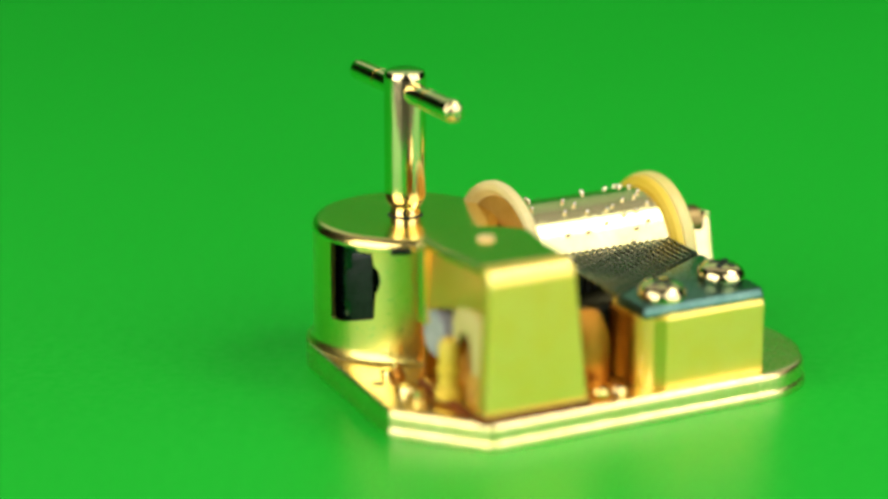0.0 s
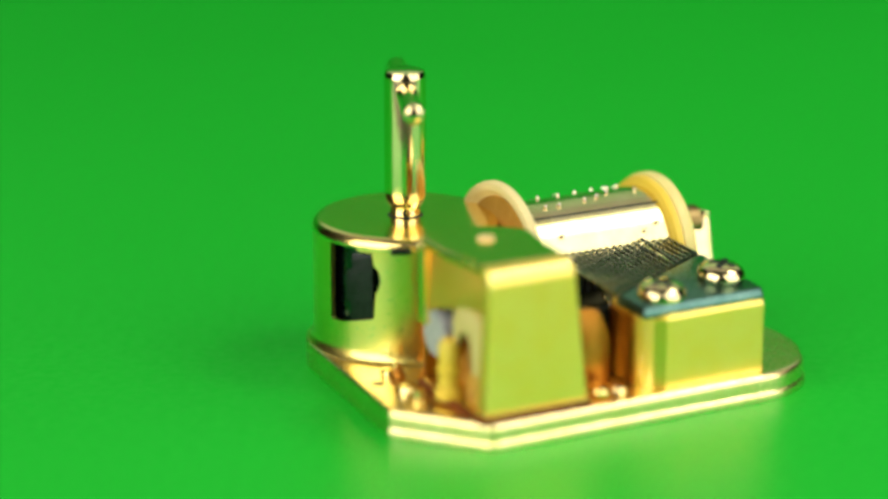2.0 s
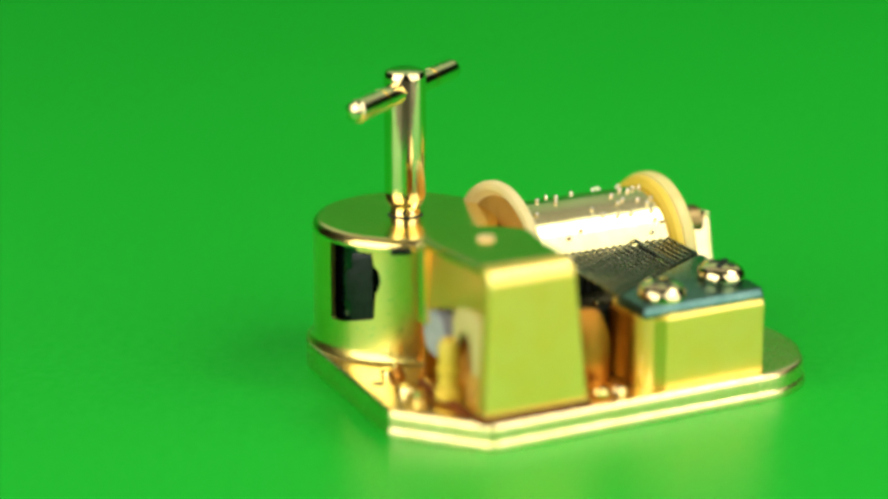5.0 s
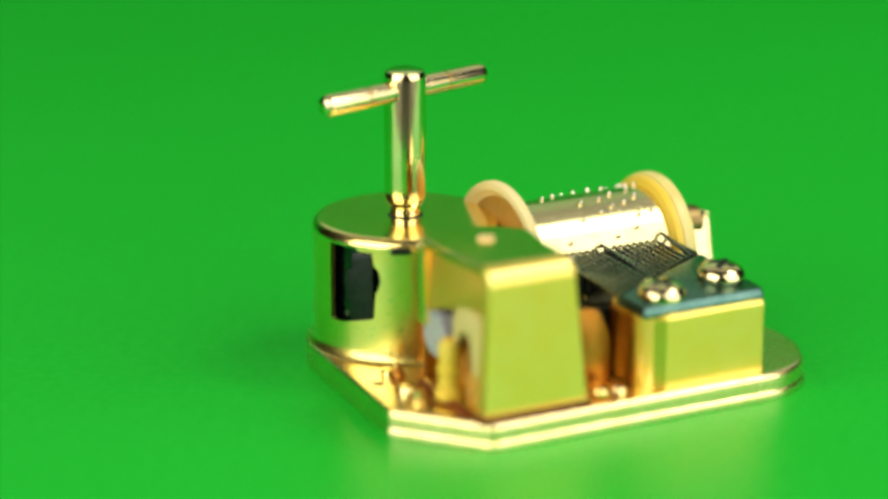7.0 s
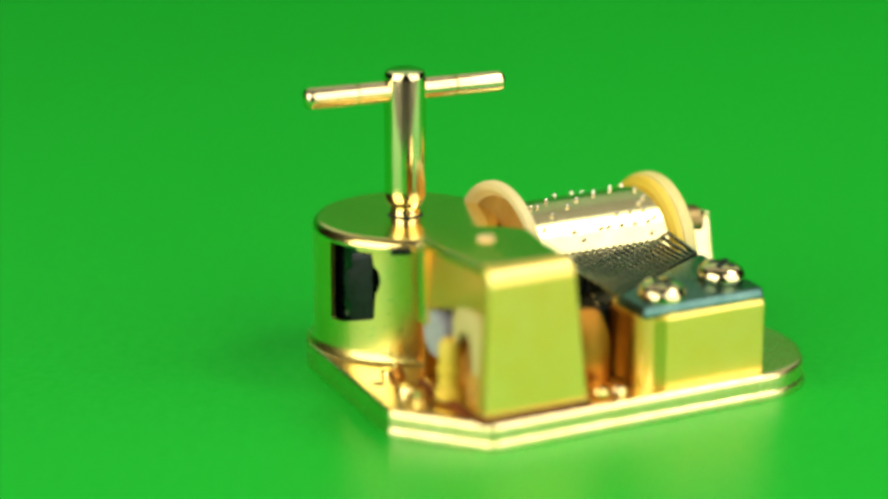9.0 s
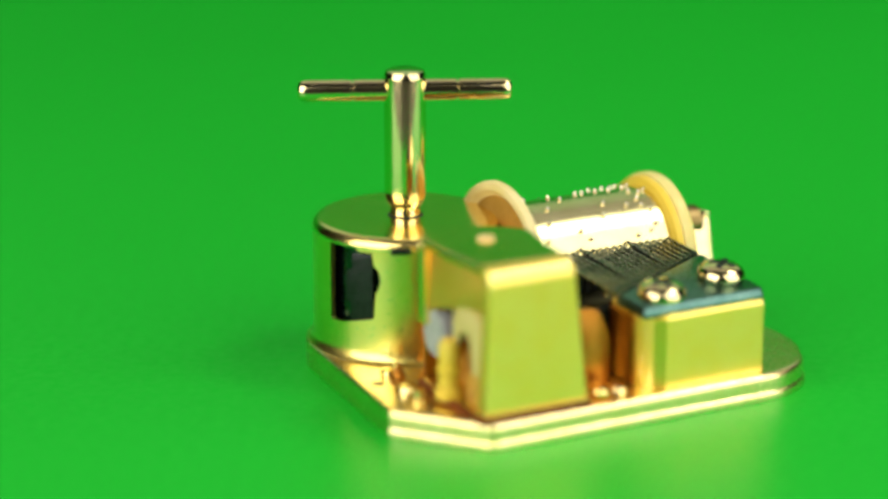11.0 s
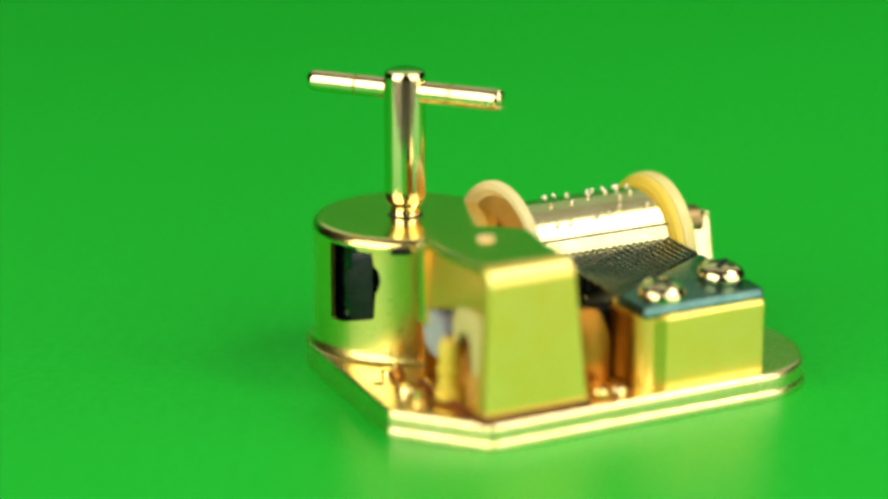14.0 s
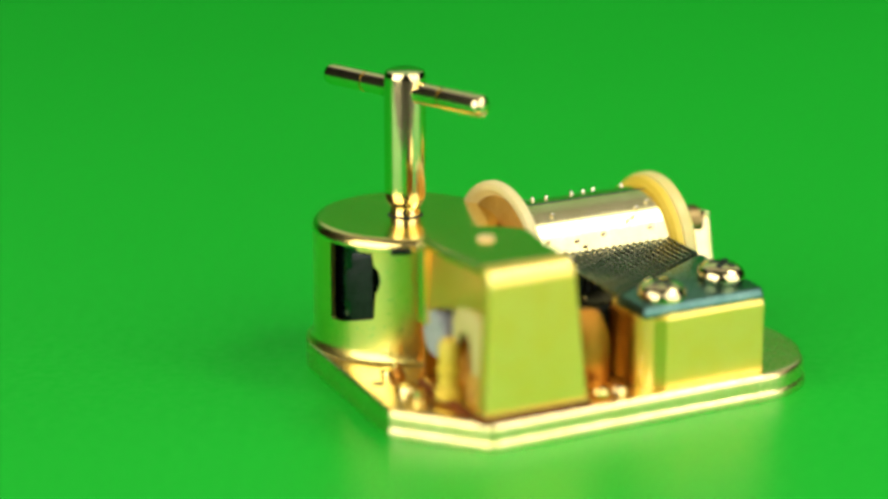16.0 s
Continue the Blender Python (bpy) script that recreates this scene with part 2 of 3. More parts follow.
def build_barrel():
    n, top = 360, 17.95
    flare = [(3.2, 0.95), (3.35, 0.62), (3.6, 0.36), (3.95, 0.16), (4.4, 0.04), (4.9, 0.0)]
    bm = bmesh.new()
    outer, inner = [], []
    for i in range(n):
        a = radians(i)
        open_here = 190 <= i <= 227
        low, high = (window_low(i), window_high(i)) if open_here else (7.85, 17.86)
        column = flare + [(6.5, 0.0), (low, 0.0), (max(high, low), 0.0), (top, 0.0)]
        outer.append([bm.verts.new(((11.75 + f) * math.cos(a), (11.75 + f) * math.sin(a), h)) for h, f in column])
        inner.append([bm.verts.new((11.05 * math.cos(a), 11.05 * math.sin(a), h)) for h, f in column])
    rows = len(outer[0])
    gap = rows - 3
    for i in range(n):
        j = (i + 1) % n
        for k in range(rows - 1):
            if k == gap and 190 <= i < 227:
                bm.faces.new((outer[i][k], outer[j][k], inner[j][k], inner[i][k]))
                bm.faces.new((outer[i][k + 1], outer[j][k + 1], inner[j][k + 1], inner[i][k + 1]))
                continue
            bm.faces.new((outer[i][k], outer[j][k], outer[j][k + 1], outer[i][k + 1]))
            bm.faces.new((inner[i][k], inner[j][k], inner[j][k + 1], inner[i][k + 1]))
    for i in (190, 227):
        bm.faces.new((outer[i][gap], outer[i][gap + 1], inner[i][gap + 1], inner[i][gap]))
    barrel = part("spring_barrel", bm, GOLD_WALL, box, "polished gold spring barrel with a window cut in its wall")
    lid = [(0, 17.7), (11.5, 17.7), (11.85, 17.8)] + [(10.6 + 1.3 * math.cos(radians(a)), 17.9 + 1.3 * math.sin(radians(a))) for a in range(0, 91, 10)] + [(10.3, 19.2), (0, 19.2)]
    part("lid", lathe(lid, 128), GOLD, barrel, "flat polished lid")
    # small dark slab set on the wall just below the lid
    sliver = rounded([(-1.3, -0.25, 0.2), (1.3, -0.45, 0.2), (1.3, 0.45, 0.3), (-1.3, 0.25, 0.2)], 3)
    at(part("lid_sliver", sheet(sliver, 0.3, "y", 0.1), SPRING_SHADE, barrel, "small dark sliver under the lid's edge"), 11.75 * math.cos(radians(240)), 11.75 * math.sin(radians(240)), 17.75, 0, 0, 150)
    # the coiled mainspring that shows in the window
    bm = bmesh.new()
    turns, n = 5, 360
    loops = []
    for i in range(n + 1):
        a = 2 * math.pi * turns * i / n
        r = 10.7 - 4.5 * i / n
        c, s = math.cos(a), math.sin(a)
        loops.append([(r * c, r * s, 4.0), ((r - 0.35) * c, (r - 0.35) * s, 4.0), ((r - 0.35) * c, (r - 0.35) * s, 17.6), (r * c, r * s, 17.6)])
    part("mainspring", loft(bm, loops), COIL, barrel, "black coiled mainspring")
    for h in (12.0, 14.9, 15.9):
        at(part("anchor_rib", slab(rounded([(-1.5, -0.3, 0.1), (1.3, -0.3, 0.1), (1.3, 0.1, 0.1), (-1.5, 0.1, 0.1)], 2), h, h + 0.14, 0.03), COIL, barrel), -9.1, -6.1, 0.0, 0, 0, 123)
    hook = rounded([(-1.6, 6.0, 0.3), (1.6, 6.0, 0.3), (1.6, 10.5, 0.2), (2.2, 10.8, 0.2), (2.2, 14.4, 0.4), (1.4, 15.0, 0.3), (1.4, 17.0, 0.3), (-1.6, 17.0, 0.3)], 3)
    at(part("spring_hook", sheet(hook, 0.5, "y"), SPRING_SHADE, barrel), -9.1, -6.1, 0.0, 0, 0, 123)


def build_key():
    key = tagged(new("winding_key"), "pale gold T-shaped winding key")
    key.parent = box
    stem = [(1.3, -0.6), (1.8, 0.02), (1.95, 0.1), (2.0, 0.5), (1.9, 0.8), (1.92, 1.2), (2.3, 1.7), (2.58, 2.3), (2.66, 3.0), (2.66, 17.8), (2.6, 18.3), (2.4, 18.62), (2.0, 18.76), (0, 18.8)]
    part("stem", lathe(stem, 64), PALE, key, "pale gold round stem")
    part("seat_ring", lathe([(1.5, -0.1), (2.25, -0.1), (2.25, 0.06), (2.1, 0.12), (1.5, 0.12)], 48), SPRING_SHADE, key, "thin dark ring under the stem")
    half = [(0.0, 13.45), (0.55, 13.4), (1.0, 13.25), (1.24, 13.0), (1.35, 12.6), (1.38, 12.2), (1.38, 6.72), (1.1, 6.68), (1.1, 6.44), (1.38, 6.40)]
    profile = [(r, -h) for r, h in half] + [(r, h) for r, h in half[::-1]]
    part("handle_bar", shift(lathe(profile, 40, axis="x"), 0, 0, 16.14), PALE, key, "pale gold cross bar with turned grooves")
    return key


def key_pose(t):
    return pose(-0.02 * MM, 0, 19.2 * MM, 0, 0, 269.9 - 11.43 * t + 0.0873 * t * t)


def drum_turn(t):
    return 2.78 * (11.431 * t - 0.0873 * t * t)


# The tune: for each of the 18 teeth the steps, of 3 degrees, at which a pin stands.
TUNE = ["25 47 57 91 103", "31 57", "4 37 52 99 112", "13 60 81", "4 21 45 96 102", "27 42 55 83 100", "13 24 67", "20 58 74",
        "5 45 90 103", "15 31 45 69 87", "6 20 36 60 75", "21 45 49 71 86", "8 17 77 91 95 106", "12 23 34 45 49 62 72 86 92 107",
        "18 66 98 110", "14 24 33 36 41 45 49 52 74 79 91 97 103", "7 20 26 31 39 46 54 59 67 83 86 89 98 112", "40 82 91 98"]
PITCH, TRACK = 0.995, 13.65


def ring_gear(profile, teeth, depth, n_per=4):
    """A lathed disc round x whose outermost rim is cut with fine teeth."""
    n = teeth * n_per
    top = max(r for r, h in profile)
    loops = []
    for r, h in profile:
        ring = []
        for i in range(n):
            cut = depth if (i % n_per) >= n_per // 2 and r > top - 0.6 else 0.0
            a = 2 * math.pi * i / n
            ring.append((h, (r - cut) * math.cos(a), (r - cut) * math.sin(a)))
        loops.append(ring)
    return loft(bmesh.new(), loops)


def build_drum():
    drum = tagged(new("pinned_drum"), "pale metal drum set with small pins")
    drum.parent = box
    shell = [(1.0, 10.6), (DRUM_R, 10.6), (DRUM_R, 31.4), (1.0, 31.4)]
    part("drum_shell", lathe(shell, 128, axis="x"), DRUM, drum, "pale nickel-brass drum")
    # the lengthwise seam of the rolled shell
    a = radians(39.2 - drum_turn(1.3))
    seam = rounded([(11.2, -0.13, 0), (31.25, -0.13, 0), (31.25, 0.13, 0), (11.2, 0.13, 0)], 1)
    at(part("seam", slab(seam, -0.05, 0.03, 0.005), SPRING_SHADE, drum), 0, -DRUM_R * math.cos(a), DRUM_R * math.sin(a), 90 - math.degrees(a) - 0)
    gear = [(2.0, 10.5), (9.3, 10.5), (9.7, 10.2), (9.9, 9.8), (10.2, 9.62), (10.8, 9.6), (11.1, 9.75), (11.2, 10.0), (11.2, 10.7), (11.1, 10.9), (10.7, 11.0), (8.2, 10.95), (2.0, 10.95)]
    part("gear_hub", lathe([(0.5, 9.9), (6.0, 9.9), (9.2, 10.35), (9.3, 10.52), (0.5, 10.52)], 64, axis="x"), HUB, drum, "amber brass hub")
    part("drive_gear", ring_gear(gear, 90, 0.10), CREAM, drum, "cream nylon drive gear")
    ring = [(2.0, 31.3), (8.7, 31.3), (9.0, 31.45), (9.15, 31.75), (9.18, 32.3), (2.0, 32.3)]
    part("inner_ring", lathe(ring, 96, axis="x"), NYLON, drum, "bright yellow nylon ring")
    flange = [(2.0, 32.2), (9.1, 32.2), (9.4, 32.35), (9.5, 32.6), (9.52, 33.6), (9.4, 33.9), (9.0, 34.1), (2.0, 34.1)]
    part("end_flange", lathe(flange, 96, axis="x"), FLANGE, drum, "cream-yellow nylon end flange")
    axle = [(0.01, 33.4), (1.5, 33.4), (1.5, 36.9), (0.01, 36.9)]
    part("axle", lathe(axle, 32, axis="x"), GOLD, drum)
    pin = lathe([(0.27, -0.3), (0.27, 0.2), (0.24, 0.38), (0.15, 0.49), (0.0, 0.53)], 10)
    mesh = None
    for i, steps in enumerate(TUNE):
        for s in steps.split():
            a = 3 * int(s)
            m = pose((TRACK + PITCH * i) * MM, -DRUM_R * MM * math.cos(radians(a)), DRUM_R * MM * math.sin(radians(a)), 90 - a)
            if mesh is None:
                ob = part("pin", pin, PIN, drum, "", 60)
                mesh = ob.data
            else:
                ob = new("pin", mesh)
                ob.parent = drum
            ob.matrix_basis = m
    return drum


def drum_pose(t):
    return pose(0, DRUM_Y * MM, DRUM_Z * MM, -drum_turn(t))


# ---- comb ----
COMB_Y, COMB_Z, COMB_TILT, COMB_SKEW = -33.1, 13.6, 5.5, 5.4
COMB_LONG = 19.7


def comb_frame():
    """From the comb's own space: x along the drum, y from the front edge to the tips."""
    return pose(15.0 * MM, COMB_Y * MM, COMB_Z * MM, COMB_TILT, 0, 0)


def skewed(bm):
    k = math.tan(radians(COMB_SKEW))
    for v in bm.verts:
        v.co.x -= k * v.co.y
    return bm


def tooth_length(i):
    return 14.2 - 8.3 * i / 17


def build_comb():
    comb = tagged(new("steel_comb"), "dark steel comb with eighteen teeth")
    comb.parent = box
    comb.matrix_basis = comb_frame()
    # root line slants from the long bass teeth to the short treble ones
    body = [(0.0, 0.0, 0.3), (17.1, 0.0, 0.5), (17.9, 1.0, 0.5), (18.0, COMB_LONG - tooth_length(17), 0.0), (0.0, COMB_LONG - tooth_length(0), 0.0)]
    edge = [(0.12, -1.3), (0.0, -1.18), (0.0, -0.86), (0.05, -0.66), (0.3, -0.18), (0.4, -0.04), (0.52, 0.0)]
    plate = loft(bmesh.new(), [[(x, y, z) for x, y in inset(rounded(body, 3), d)] for d, z in edge])
    part("comb_body", skewed(plate), STEEL, comb, "dark blued steel comb plate")
    teeth = []
    for i in range(18):
        n = tooth_length(i)
        y0 = COMB_LONG - n
        w, e = 0.265, 0.23
        rows = [(0.0, w, -0.95), (n * 0.25, w, -0.40), (n * 0.8, w * 0.95, -0.34), (n - 0.6, e, -0.30), (n, e * 0.8, -0.28)]
        bm = bmesh.new()
        loft(bm, [[(-h + 0.1, y, 0.0), (h - 0.1, y, 0.0), (h, y, -0.09), (h, y, lo), (-h, y, lo), (-h, y, -0.09)] for y, h, lo in rows])
        plain = len(bm.faces)
        if i < 13:  # lead weight under a bass tooth
            deep = -0.7 - 3.2 * (1 - i / 18)
            loft(bm, [[(-w, y, -0.3), (w, y, -0.3), (w, y, lo), (-w, y, lo)] for y, lo in ((n - 5.0, deep), (n - 1.3, deep * 0.8))])
        tooth = part("tooth", skewed(bm), TOOTH, comb)
        tooth.data.materials.append(LEAD)
        for f in tooth.data.polygons[plain:]:
            f.material_index = 1
        x = 0.5 + PITCH * i
        base = pose((x - math.tan(radians(COMB_SKEW)) * y0) * MM, y0 * MM, 0)
        tooth.matrix_basis = base
        teeth.append((tooth, base, n, i))
    head = [(0.0, 1.9), (1.0, 1.88), (1.7, 1.76), (2.3, 1.5), (2.75, 1.1), (3.0, 0.66), (3.05, 0.4), (2.95, 0.15), (2.8, 0.0), (0.0, 0.0)]
    for x, y, turn in ((4.3, 3.1, 10), (14.5, 5.6, 40)):
        screw = part("screw", lathe(head[::-1], 40), PALE, comb, "domed gold cross-head screw")
        at(screw, x, y, 0.0, 0, 0, turn)
        for k in (0, 90):
            slot = rounded([(-1.6, -0.4, 0.2), (1.6, -0.4, 0.2), (1.6, 0.4, 0.2), (-1.6, 0.4, 0.2)], 2)
            at(part("slot", slab(slot, 1.4, 1.925, 0.02), SPRING_SHADE, screw), 0, 0, 0, 0, 0, k)
    return teeth


def tooth_rows(base, reach, track):
    """A tooth rises on each passing pin and drops off it."""
    leave = 27.5
    lift = math.degrees(math.atan2(0.85, reach))
    rest = base
    up = base @ pose(0, 0, 0, lift)
    moments = []
    for s in TUNE[track].split():
        for k in range(-3, 4):
            want = leave - 3 * int(s) + 360 * k
            t = 0.0
            for _ in range(8):
                t = (want / 2.78 + 0.0873 * t * t) / 11.431
            if 0.4 < t < 15.8:
                moments.append(t)
    rows = [(0.0, rest)]
    for t in sorted(moments):
        begin = t - 0.28
        if begin > rows[-1][0] + 0.04:
            rows.append((begin, rest))
        if t > rows[-1][0] + 0.04:
            rows += [(t, up), (t + 0.07, rest)]
    return rows + [(16.0, rest)]


def build_pedestal():
    line = rounded([(15.2, -30.9, 0.15), (16.6, -32.7, 0.15), (18.0, -33.45, 0.15), (32.3, -33.45, 0.6), (32.3, -25.0, 0.5), (15.2, -25.0, 0.5)], 4)
    bm = slab(line, 2.5, 12.62, 0.7)
    for v in bm.verts:
        if v.co.z > 8:
            v.co.z += (v.co.y - COMB_Y) * math.tan(radians(COMB_TILT))
    part("comb_pedestal", bm, GOLD_COVER, box, "gold block that carries the comb", 18)
    # thin sheet over the left side, its shade and brown reflection put in as colour
    flank = rounded([(-30.6, 3.4, 0.2), (-25.2, 3.4, 0.2), (-25.2, 12.2, 0.3), (-30.6, 11.9, 0.3)], 3)
    part("pedestal_shade_sheet", shift(sheet(flank, 0.4, "x", 0.1), 14.85, 0, 0), GOLD_DEEP_SHADED, box, "darker gold sheet that shades the comb block's left side")


# ---- governor ----
def build_governor():
    gov = tagged(new("governor"), "gold governor housing with an open side")
    gov.parent = box
    at(gov, -1.34, -2.12, 0.75)
    # added pad that draws the dark gap under the housing as a red-brown line
    pad = rounded([(-7.0, -32.75, 0.3), (8.0, -32.75, 0.3), (7.6, -16.0, 0.5), (-6.6, -16.0, 0.5)], 3)
    part("gap_pad", slab(pad, 2.5, 3.35, 0.1), GAP_BROWN, gov, "thin red-brown pad standing for the shaded gap under the housing")
    deck = rounded([(-6.35, -32.3, 0.3), (7.4, -32.3, 0.3), (7.2, -16.2, 0.5), (-6.0, -16.2, 0.5)], 3)
    part("bay_floor", slab(deck, 3.2, 3.55, 0.1), GOLD_WALL, gov, "gold floor of the wheel bay")
    lip = rounded([(-6.3, -32.66, 0.2), (7.9, -32.66, 0.2), (7.9, -31.6, 0.2), (-6.3, -31.6, 0.2)], 3)
    part("lip", slab(lip, 3.3, 3.95, 0.28), OLIVE, gov, "rounded lower lip of the front plate")
    corner = rounded([(-6.45, -17.6, 0.1), (-5.0, -17.6, 0.1), (-5.0, -15.1, 0.4), (-6.45, -15.1, 1.1)], 5)
    part("corner_fold", slab(corner, 10.6, 20.3, 0.2), GOLD_WALL, gov, "folded back corner of the housing", 25)
    # front plate, bent over into the top
    path = [(-32.55, 3.4), (-32.55, 3.6), (-32.55, 18.3), (-32.55, 18.7)] + [(-30.35 - 2.2 * math.cos(radians(a)), 19.0 + 2.2 * math.sin(radians(a))) for a in range(0, 91, 10)]
    loops = []
    for i, (y, z) in enumerate(path):
        a, b = Vector(path[max(i - 1, 0)]), Vector(path[min(i + 1, len(path) - 1)])
        u = (b - a).normalized()
        n = (u.y, -u.x)
        k = (z - 2.6) / 18.6
        left, right = -6.25 + 0.65 * k, 7.75 - 2.1 * k
        yi, zi = y + n[0] * 1.0, z + n[1] * 1.0
        e = 0.22
        loops.append([(left + e, y, z), (right - e, y, z), (right, y + n[0] * e, z + n[1] * e), (right, yi, zi), (left, yi, zi), (left, y + n[0] * e, z + n[1] * e)])
    part("front_plate", loft(bmesh.new(), loops), GOLD_COVER, gov, "satin gold tapered front plate bent over the top", 24)
    top = rounded([(-5.6, -30.3, 0), (5.65, -30.3, 0), (6.0, -24.5, 2.0), (7.2, -18.8, 3.0), (3.5, -15.3, 3.0), (-6.0, -15.1, 1.5), (-6.3, -22.5, 2.0)], 5)
    part("top_plate", slab(top, 20.2, 21.19, 0.35), GOLD, gov, "polished gold top plate", 20)
    # side wall over the opening that shows the wheels
    wall = rounded([(-31.5, 2.6, 0.2), (-30.7, 2.6, 0.1), (-30.7, 15.6, 0.6), (-25.5, 14.7, 1.5), (-20.0, 13.3, 2.0), (-17.3, 12.3, 0.6), (-17.3, 20.2, 0.3), (-31.4, 20.2, 0.3)], 4)
    bm = sheet(wall, 0.9, "x", 0.25)
    for v in bm.verts:
        v.co.x += -6.6 + (v.co.z - 2.6) * 0.06
    part("side_wall", bm, OLIVE, gov, "gold side wall over an open wheel bay")
    # right and back walls carry their shade in a darker gold
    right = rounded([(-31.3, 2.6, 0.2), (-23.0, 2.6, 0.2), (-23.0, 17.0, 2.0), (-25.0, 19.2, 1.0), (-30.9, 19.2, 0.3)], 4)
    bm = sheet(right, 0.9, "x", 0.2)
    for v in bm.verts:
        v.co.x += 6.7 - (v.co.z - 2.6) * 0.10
    part("side_wall", bm, GOLD_DEEP_SHADED, gov)
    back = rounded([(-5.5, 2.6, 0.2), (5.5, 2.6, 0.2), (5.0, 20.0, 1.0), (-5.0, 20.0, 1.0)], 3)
    part("back_wall", shift(sheet(back, 0.8, "y"), 0, -16.4, 0), GOLD_DEEP_SHADED, gov)
    inner = rounded([(-31.0, 2.6, 0.2), (-17.0, 2.6, 0.2), (-17.0, 19.0, 0.5), (-31.0, 19.0, 0.5)], 3)
    part("bay_wall", shift(sheet(inner, 0.6, "x"), -2.4, 0, 0), AMBER, gov, "amber plastic wall inside the wheel bay")
    arch = rounded([(-24.6, 10.4, 0.4), (-23.6, 10.4, 0.4), (-23.7, 15.3, 2.6), (-31.5, 15.4, 2.8), (-31.1, 7.4, 0.7), (-28.4, 7.4, 0.7), (-27.9, 11.9, 1.5), (-24.8, 11.9, 1.2)], 5)
    part("bearing_arch", shift(sheet(arch, 1.1, "x", 0.35), -5.9, 0, 0), TAN, gov, "tan arched bearing bracket")
    stand = rounded([(-30.9, 3.3, 0.2), (-26.4, 3.3, 0.2), (-26.4, 7.0, 0.5), (-27.6, 7.8, 0.5), (-30.9, 7.8, 0.3)], 3)
    part("bracket_stand", shift(sheet(stand, 1.3, "x", 0.3), -5.6, 0, 0), AMBER, gov, "amber plastic stand under the bracket")
    post = [(0.0, 3.2), (1.5, 3.2), (1.5, 4.2), (1.15, 4.5), (1.15, 6.3), (1.35, 6.5), (1.35, 6.9), (1.15, 7.1), (1.15, 9.6), (0.95, 10.3), (0.5, 10.65), (0.0, 10.7)]
    at(part("worm_shaft", lathe([(r * 1.12, h) for r, h in post], 32), NYLON, gov, "bright yellow worm shaft"), -6.1, -23.3, 0)
    pivot = [(1.15, 21.1), (1.15, 21.35), (0.9, 21.6), (0.0, 21.65)]
    at(part("pivot", lathe([(0, 21.1)] + pivot, 24), TAN, gov), 0.4, -20.5, 0)
    wheel = tagged(new("worm_wheel"), "white nylon worm wheel")
    wheel.parent = gov
    rim = [(0.8, -1.3), (2.75, -1.3), (2.95, -1.1), (3.0, 0.9), (2.8, 1.2), (0.8, 1.2)]
    part("wheel_rim", ring_gear(rim, 22, 0.35), WHITE, wheel)
    return wheel


def wheel_pose(t):
    return pose(-4.4 * MM, -18.6 * MM, 9.7 * MM, -75.0 * t)


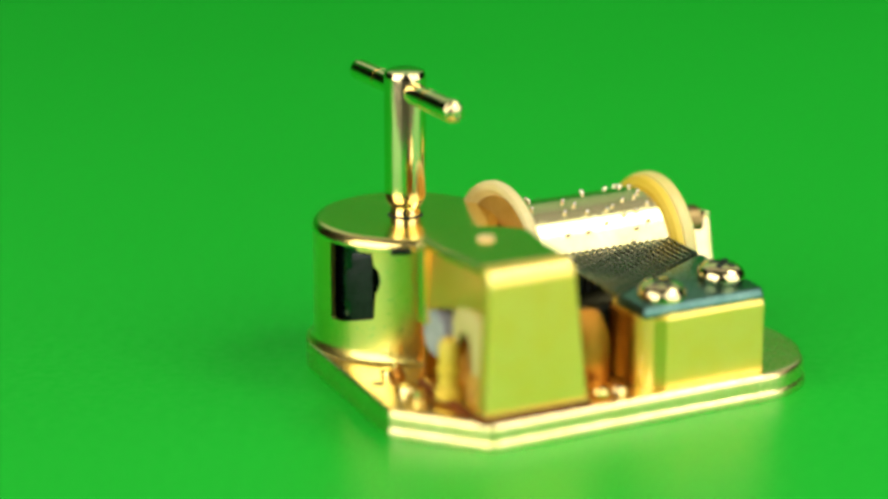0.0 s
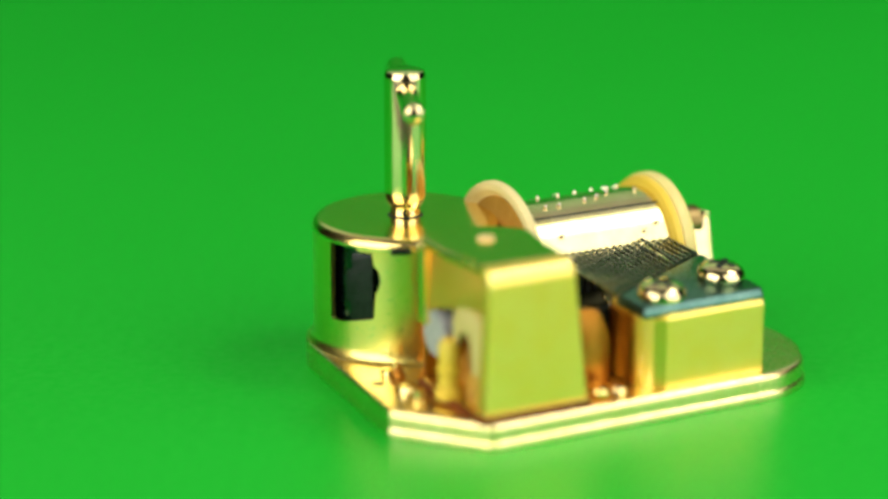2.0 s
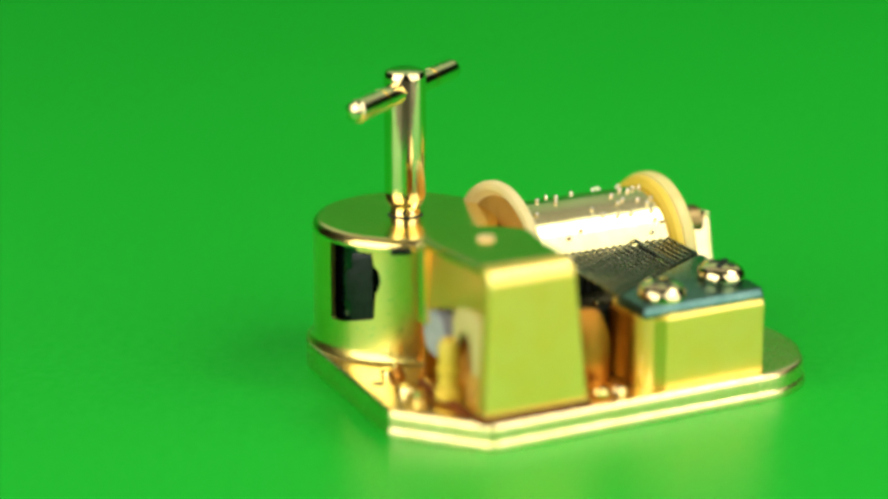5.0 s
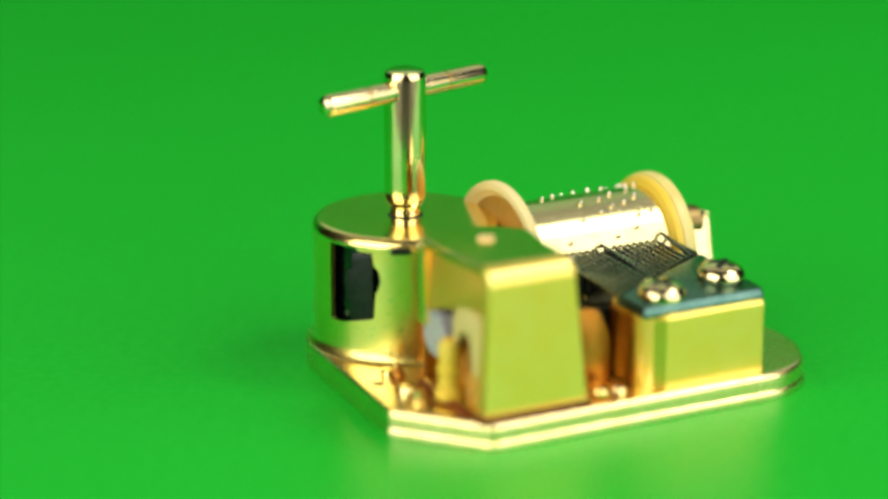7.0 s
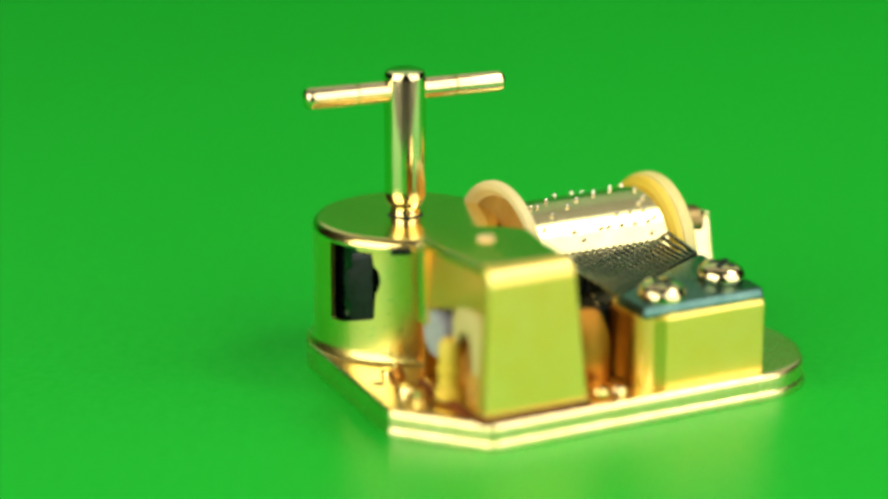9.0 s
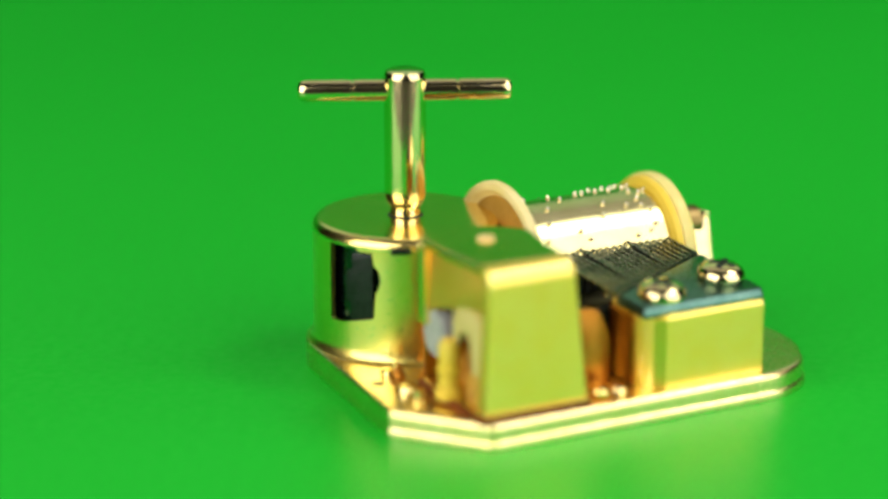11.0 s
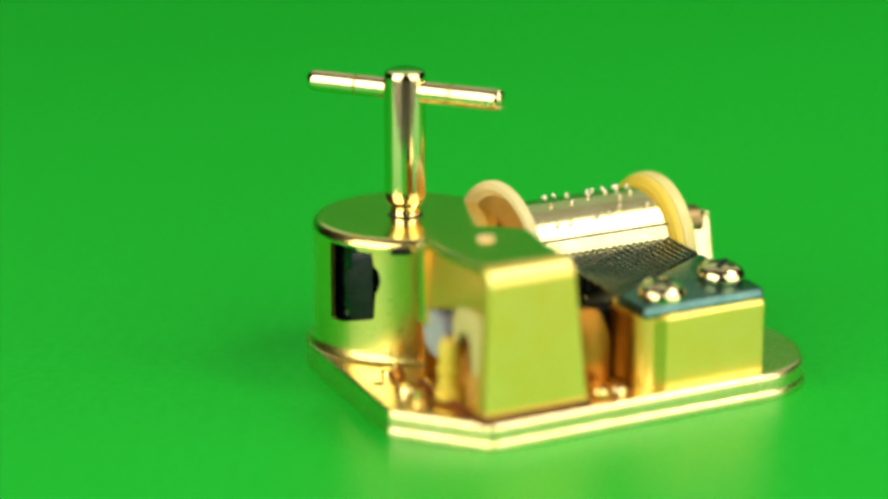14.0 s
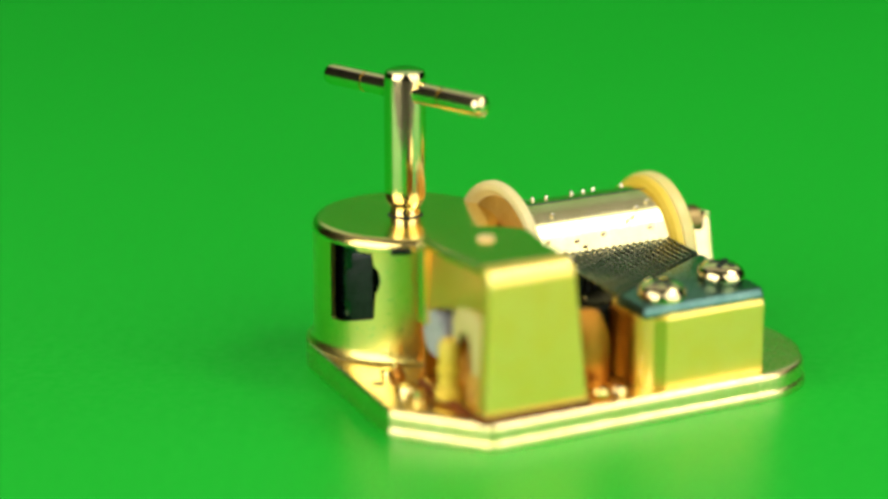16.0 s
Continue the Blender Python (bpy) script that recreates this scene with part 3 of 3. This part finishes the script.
def build_bits():
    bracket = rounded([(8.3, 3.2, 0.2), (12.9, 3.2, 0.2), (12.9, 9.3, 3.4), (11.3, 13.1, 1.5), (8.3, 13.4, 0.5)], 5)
    part("governor_tab", shift(sheet(bracket, 1.2, "y", 0.2), 0, -28.9, 0), GOLD_DEEP_SHADED, box, "amber gold upright tab")
    foot = rounded([(6.3, -34.4, 0.6), (10.3, -34.4, 1.2), (12.1, -30.9, 1.2), (6.3, -29.1, 0.5)], 4)
    part("governor_foot", slab(foot, 3.25, 3.9, 0.2), GOLD_DEEP_SHADED, box)
    head = [(0.0, 0.0), (1.3, 0.0), (1.35, 0.5), (1.1, 0.9), (0.5, 1.1), (0.0, 1.12)]
    at(part("foot_screw", lathe(head, 24), GOLD, box), 8.9, -32.9, 3.85)
    at(part("foot_rivet", lathe(head, 24), GOLD_PLATE, box), 12.0, -31.9, 3.25)
    at(part("rivet", lathe(head, 24), PALE, box, "bright round rivet"), -10.3, -20.2, 3.25)
    at(part("peg", lathe([(r * 0.75, h) for r, h in head], 24), GOLD, box), -9.4, -13.6, 3.25)
    stud = [(0.0, 0.0), (1.05, 0.0), (1.05, 0.35), (0.8, 0.55), (0.75, 1.2), (0.55, 1.4), (0.0, 1.45)]
    at(part("stop_stud", lathe(stud, 24), GOLD, box, "small gold stop stud"), -10.3, -23.2, 3.25)
    for x, y, r in ((-9.1, -11.9, 0.7), (-11.9, -15.5, 0.8), (-13.4, -24.2, 0.7), (-12.4, -22.2, 0.55)):
        at(part("plate_hole", lathe([(0, -0.3), (r, -0.3), (r, 0.004), (0, 0.006)], 20), LEAD, box, "dark drilled hole"), x, y, 3.3)
    lever = rounded([(-10.6, -17.4, 0.4), (-9.3, -18.0, 0.4), (-7.4, -13.2, 0.4), (-8.4, -12.4, 0.4)], 3)
    part("stop_lever", slab(lever, 3.9, 4.5, 0.15), GOLD_DEEP_SHADED, box, "small amber gold stop lever")
    at(part("lever_pin", lathe([(0, 0), (0.5, 0), (0.5, 1.7), (0.35, 1.85), (0, 1.9)], 20), GOLD, box), -8.7, -14.2, 3.25)
    # black sheet laid on the plate: the shade under the drum as colour
    dark_sheet = rounded([(11.3, -23.0, 1.0), (33.5, -23.0, 1.0), (33.5, 1.5, 1.0), (13.0, 1.5, 1.0), (12.4, -12.0, 1.0)], 4)
    part("drum_shade_sheet", slab(dark_sheet, 3.0, 3.32, 0.01), SPRING_SHADE, box, "thin black sheet standing for shade under the drum")
    # added black block that stands for the shade below the comb
    dark_block = rounded([(13.2, -24.6, 0.3), (32.6, -24.6, 0.3), (32.6, -23.2, 0.3), (13.2, -23.2, 0.3)], 3)
    part("comb_shade_block", slab(dark_block, 3.25, 11.4, 0.2), SPRING_SHADE, box, "black block added to keep the space below the comb dark")
    block = rounded([(37.2, -9.6, 0.4), (41.0, -9.6, 0.4), (41.0, -3.6, 0.5), (37.2, -3.6, 0.5)], 3)
    bm = slab(block, 3.25, 15.3, 0.35)
    for v in bm.verts:
        if v.co.z > 8 and v.co.y < -7:
            v.co.y += (v.co.z - 8.0) * 0.30
    part("bearing_block", bm, PALE, box, "bright gold bearing block of the drum", 18)
    ear = rounded([(40.2, -7.2, 0.2), (41.0, -7.2, 0.2), (41.0, -3.7, 0.3), (40.2, -3.7, 0.3)], 3)
    part("bearing_ear", slab(ear, 14.8, 15.9, 0.2), PALE, box)
    bush = [(0.0, 36.4), (1.9, 36.4), (2.15, 36.6), (2.2, 36.9), (2.2, 39.6), (2.0, 39.85), (0.0, 39.9)]
    part("axle_bush", shift(lathe(bush, 40, axis="x"), 0, -5.6, 14.4), BRONZE, box, "dark bronze bush of the drum axle")


build_base()
build_barrel()
KEY = build_key()
DRUM_THING = build_drum()
TEETH = build_comb()
build_pedestal()
WHEEL = build_governor()
build_bits()


def motions():
    walk(KEY, [(t, key_pose(t)) for t in range(0, 17)])
    walk(DRUM_THING, [(t, drum_pose(t)) for t in range(0, 17)])
    walk(WHEEL, [(t / 2, wheel_pose(t / 2)) for t in range(0, 33)])
    for tooth, base, reach, track in TEETH:
        walk(tooth, tooth_rows(base, reach, track))


motions()
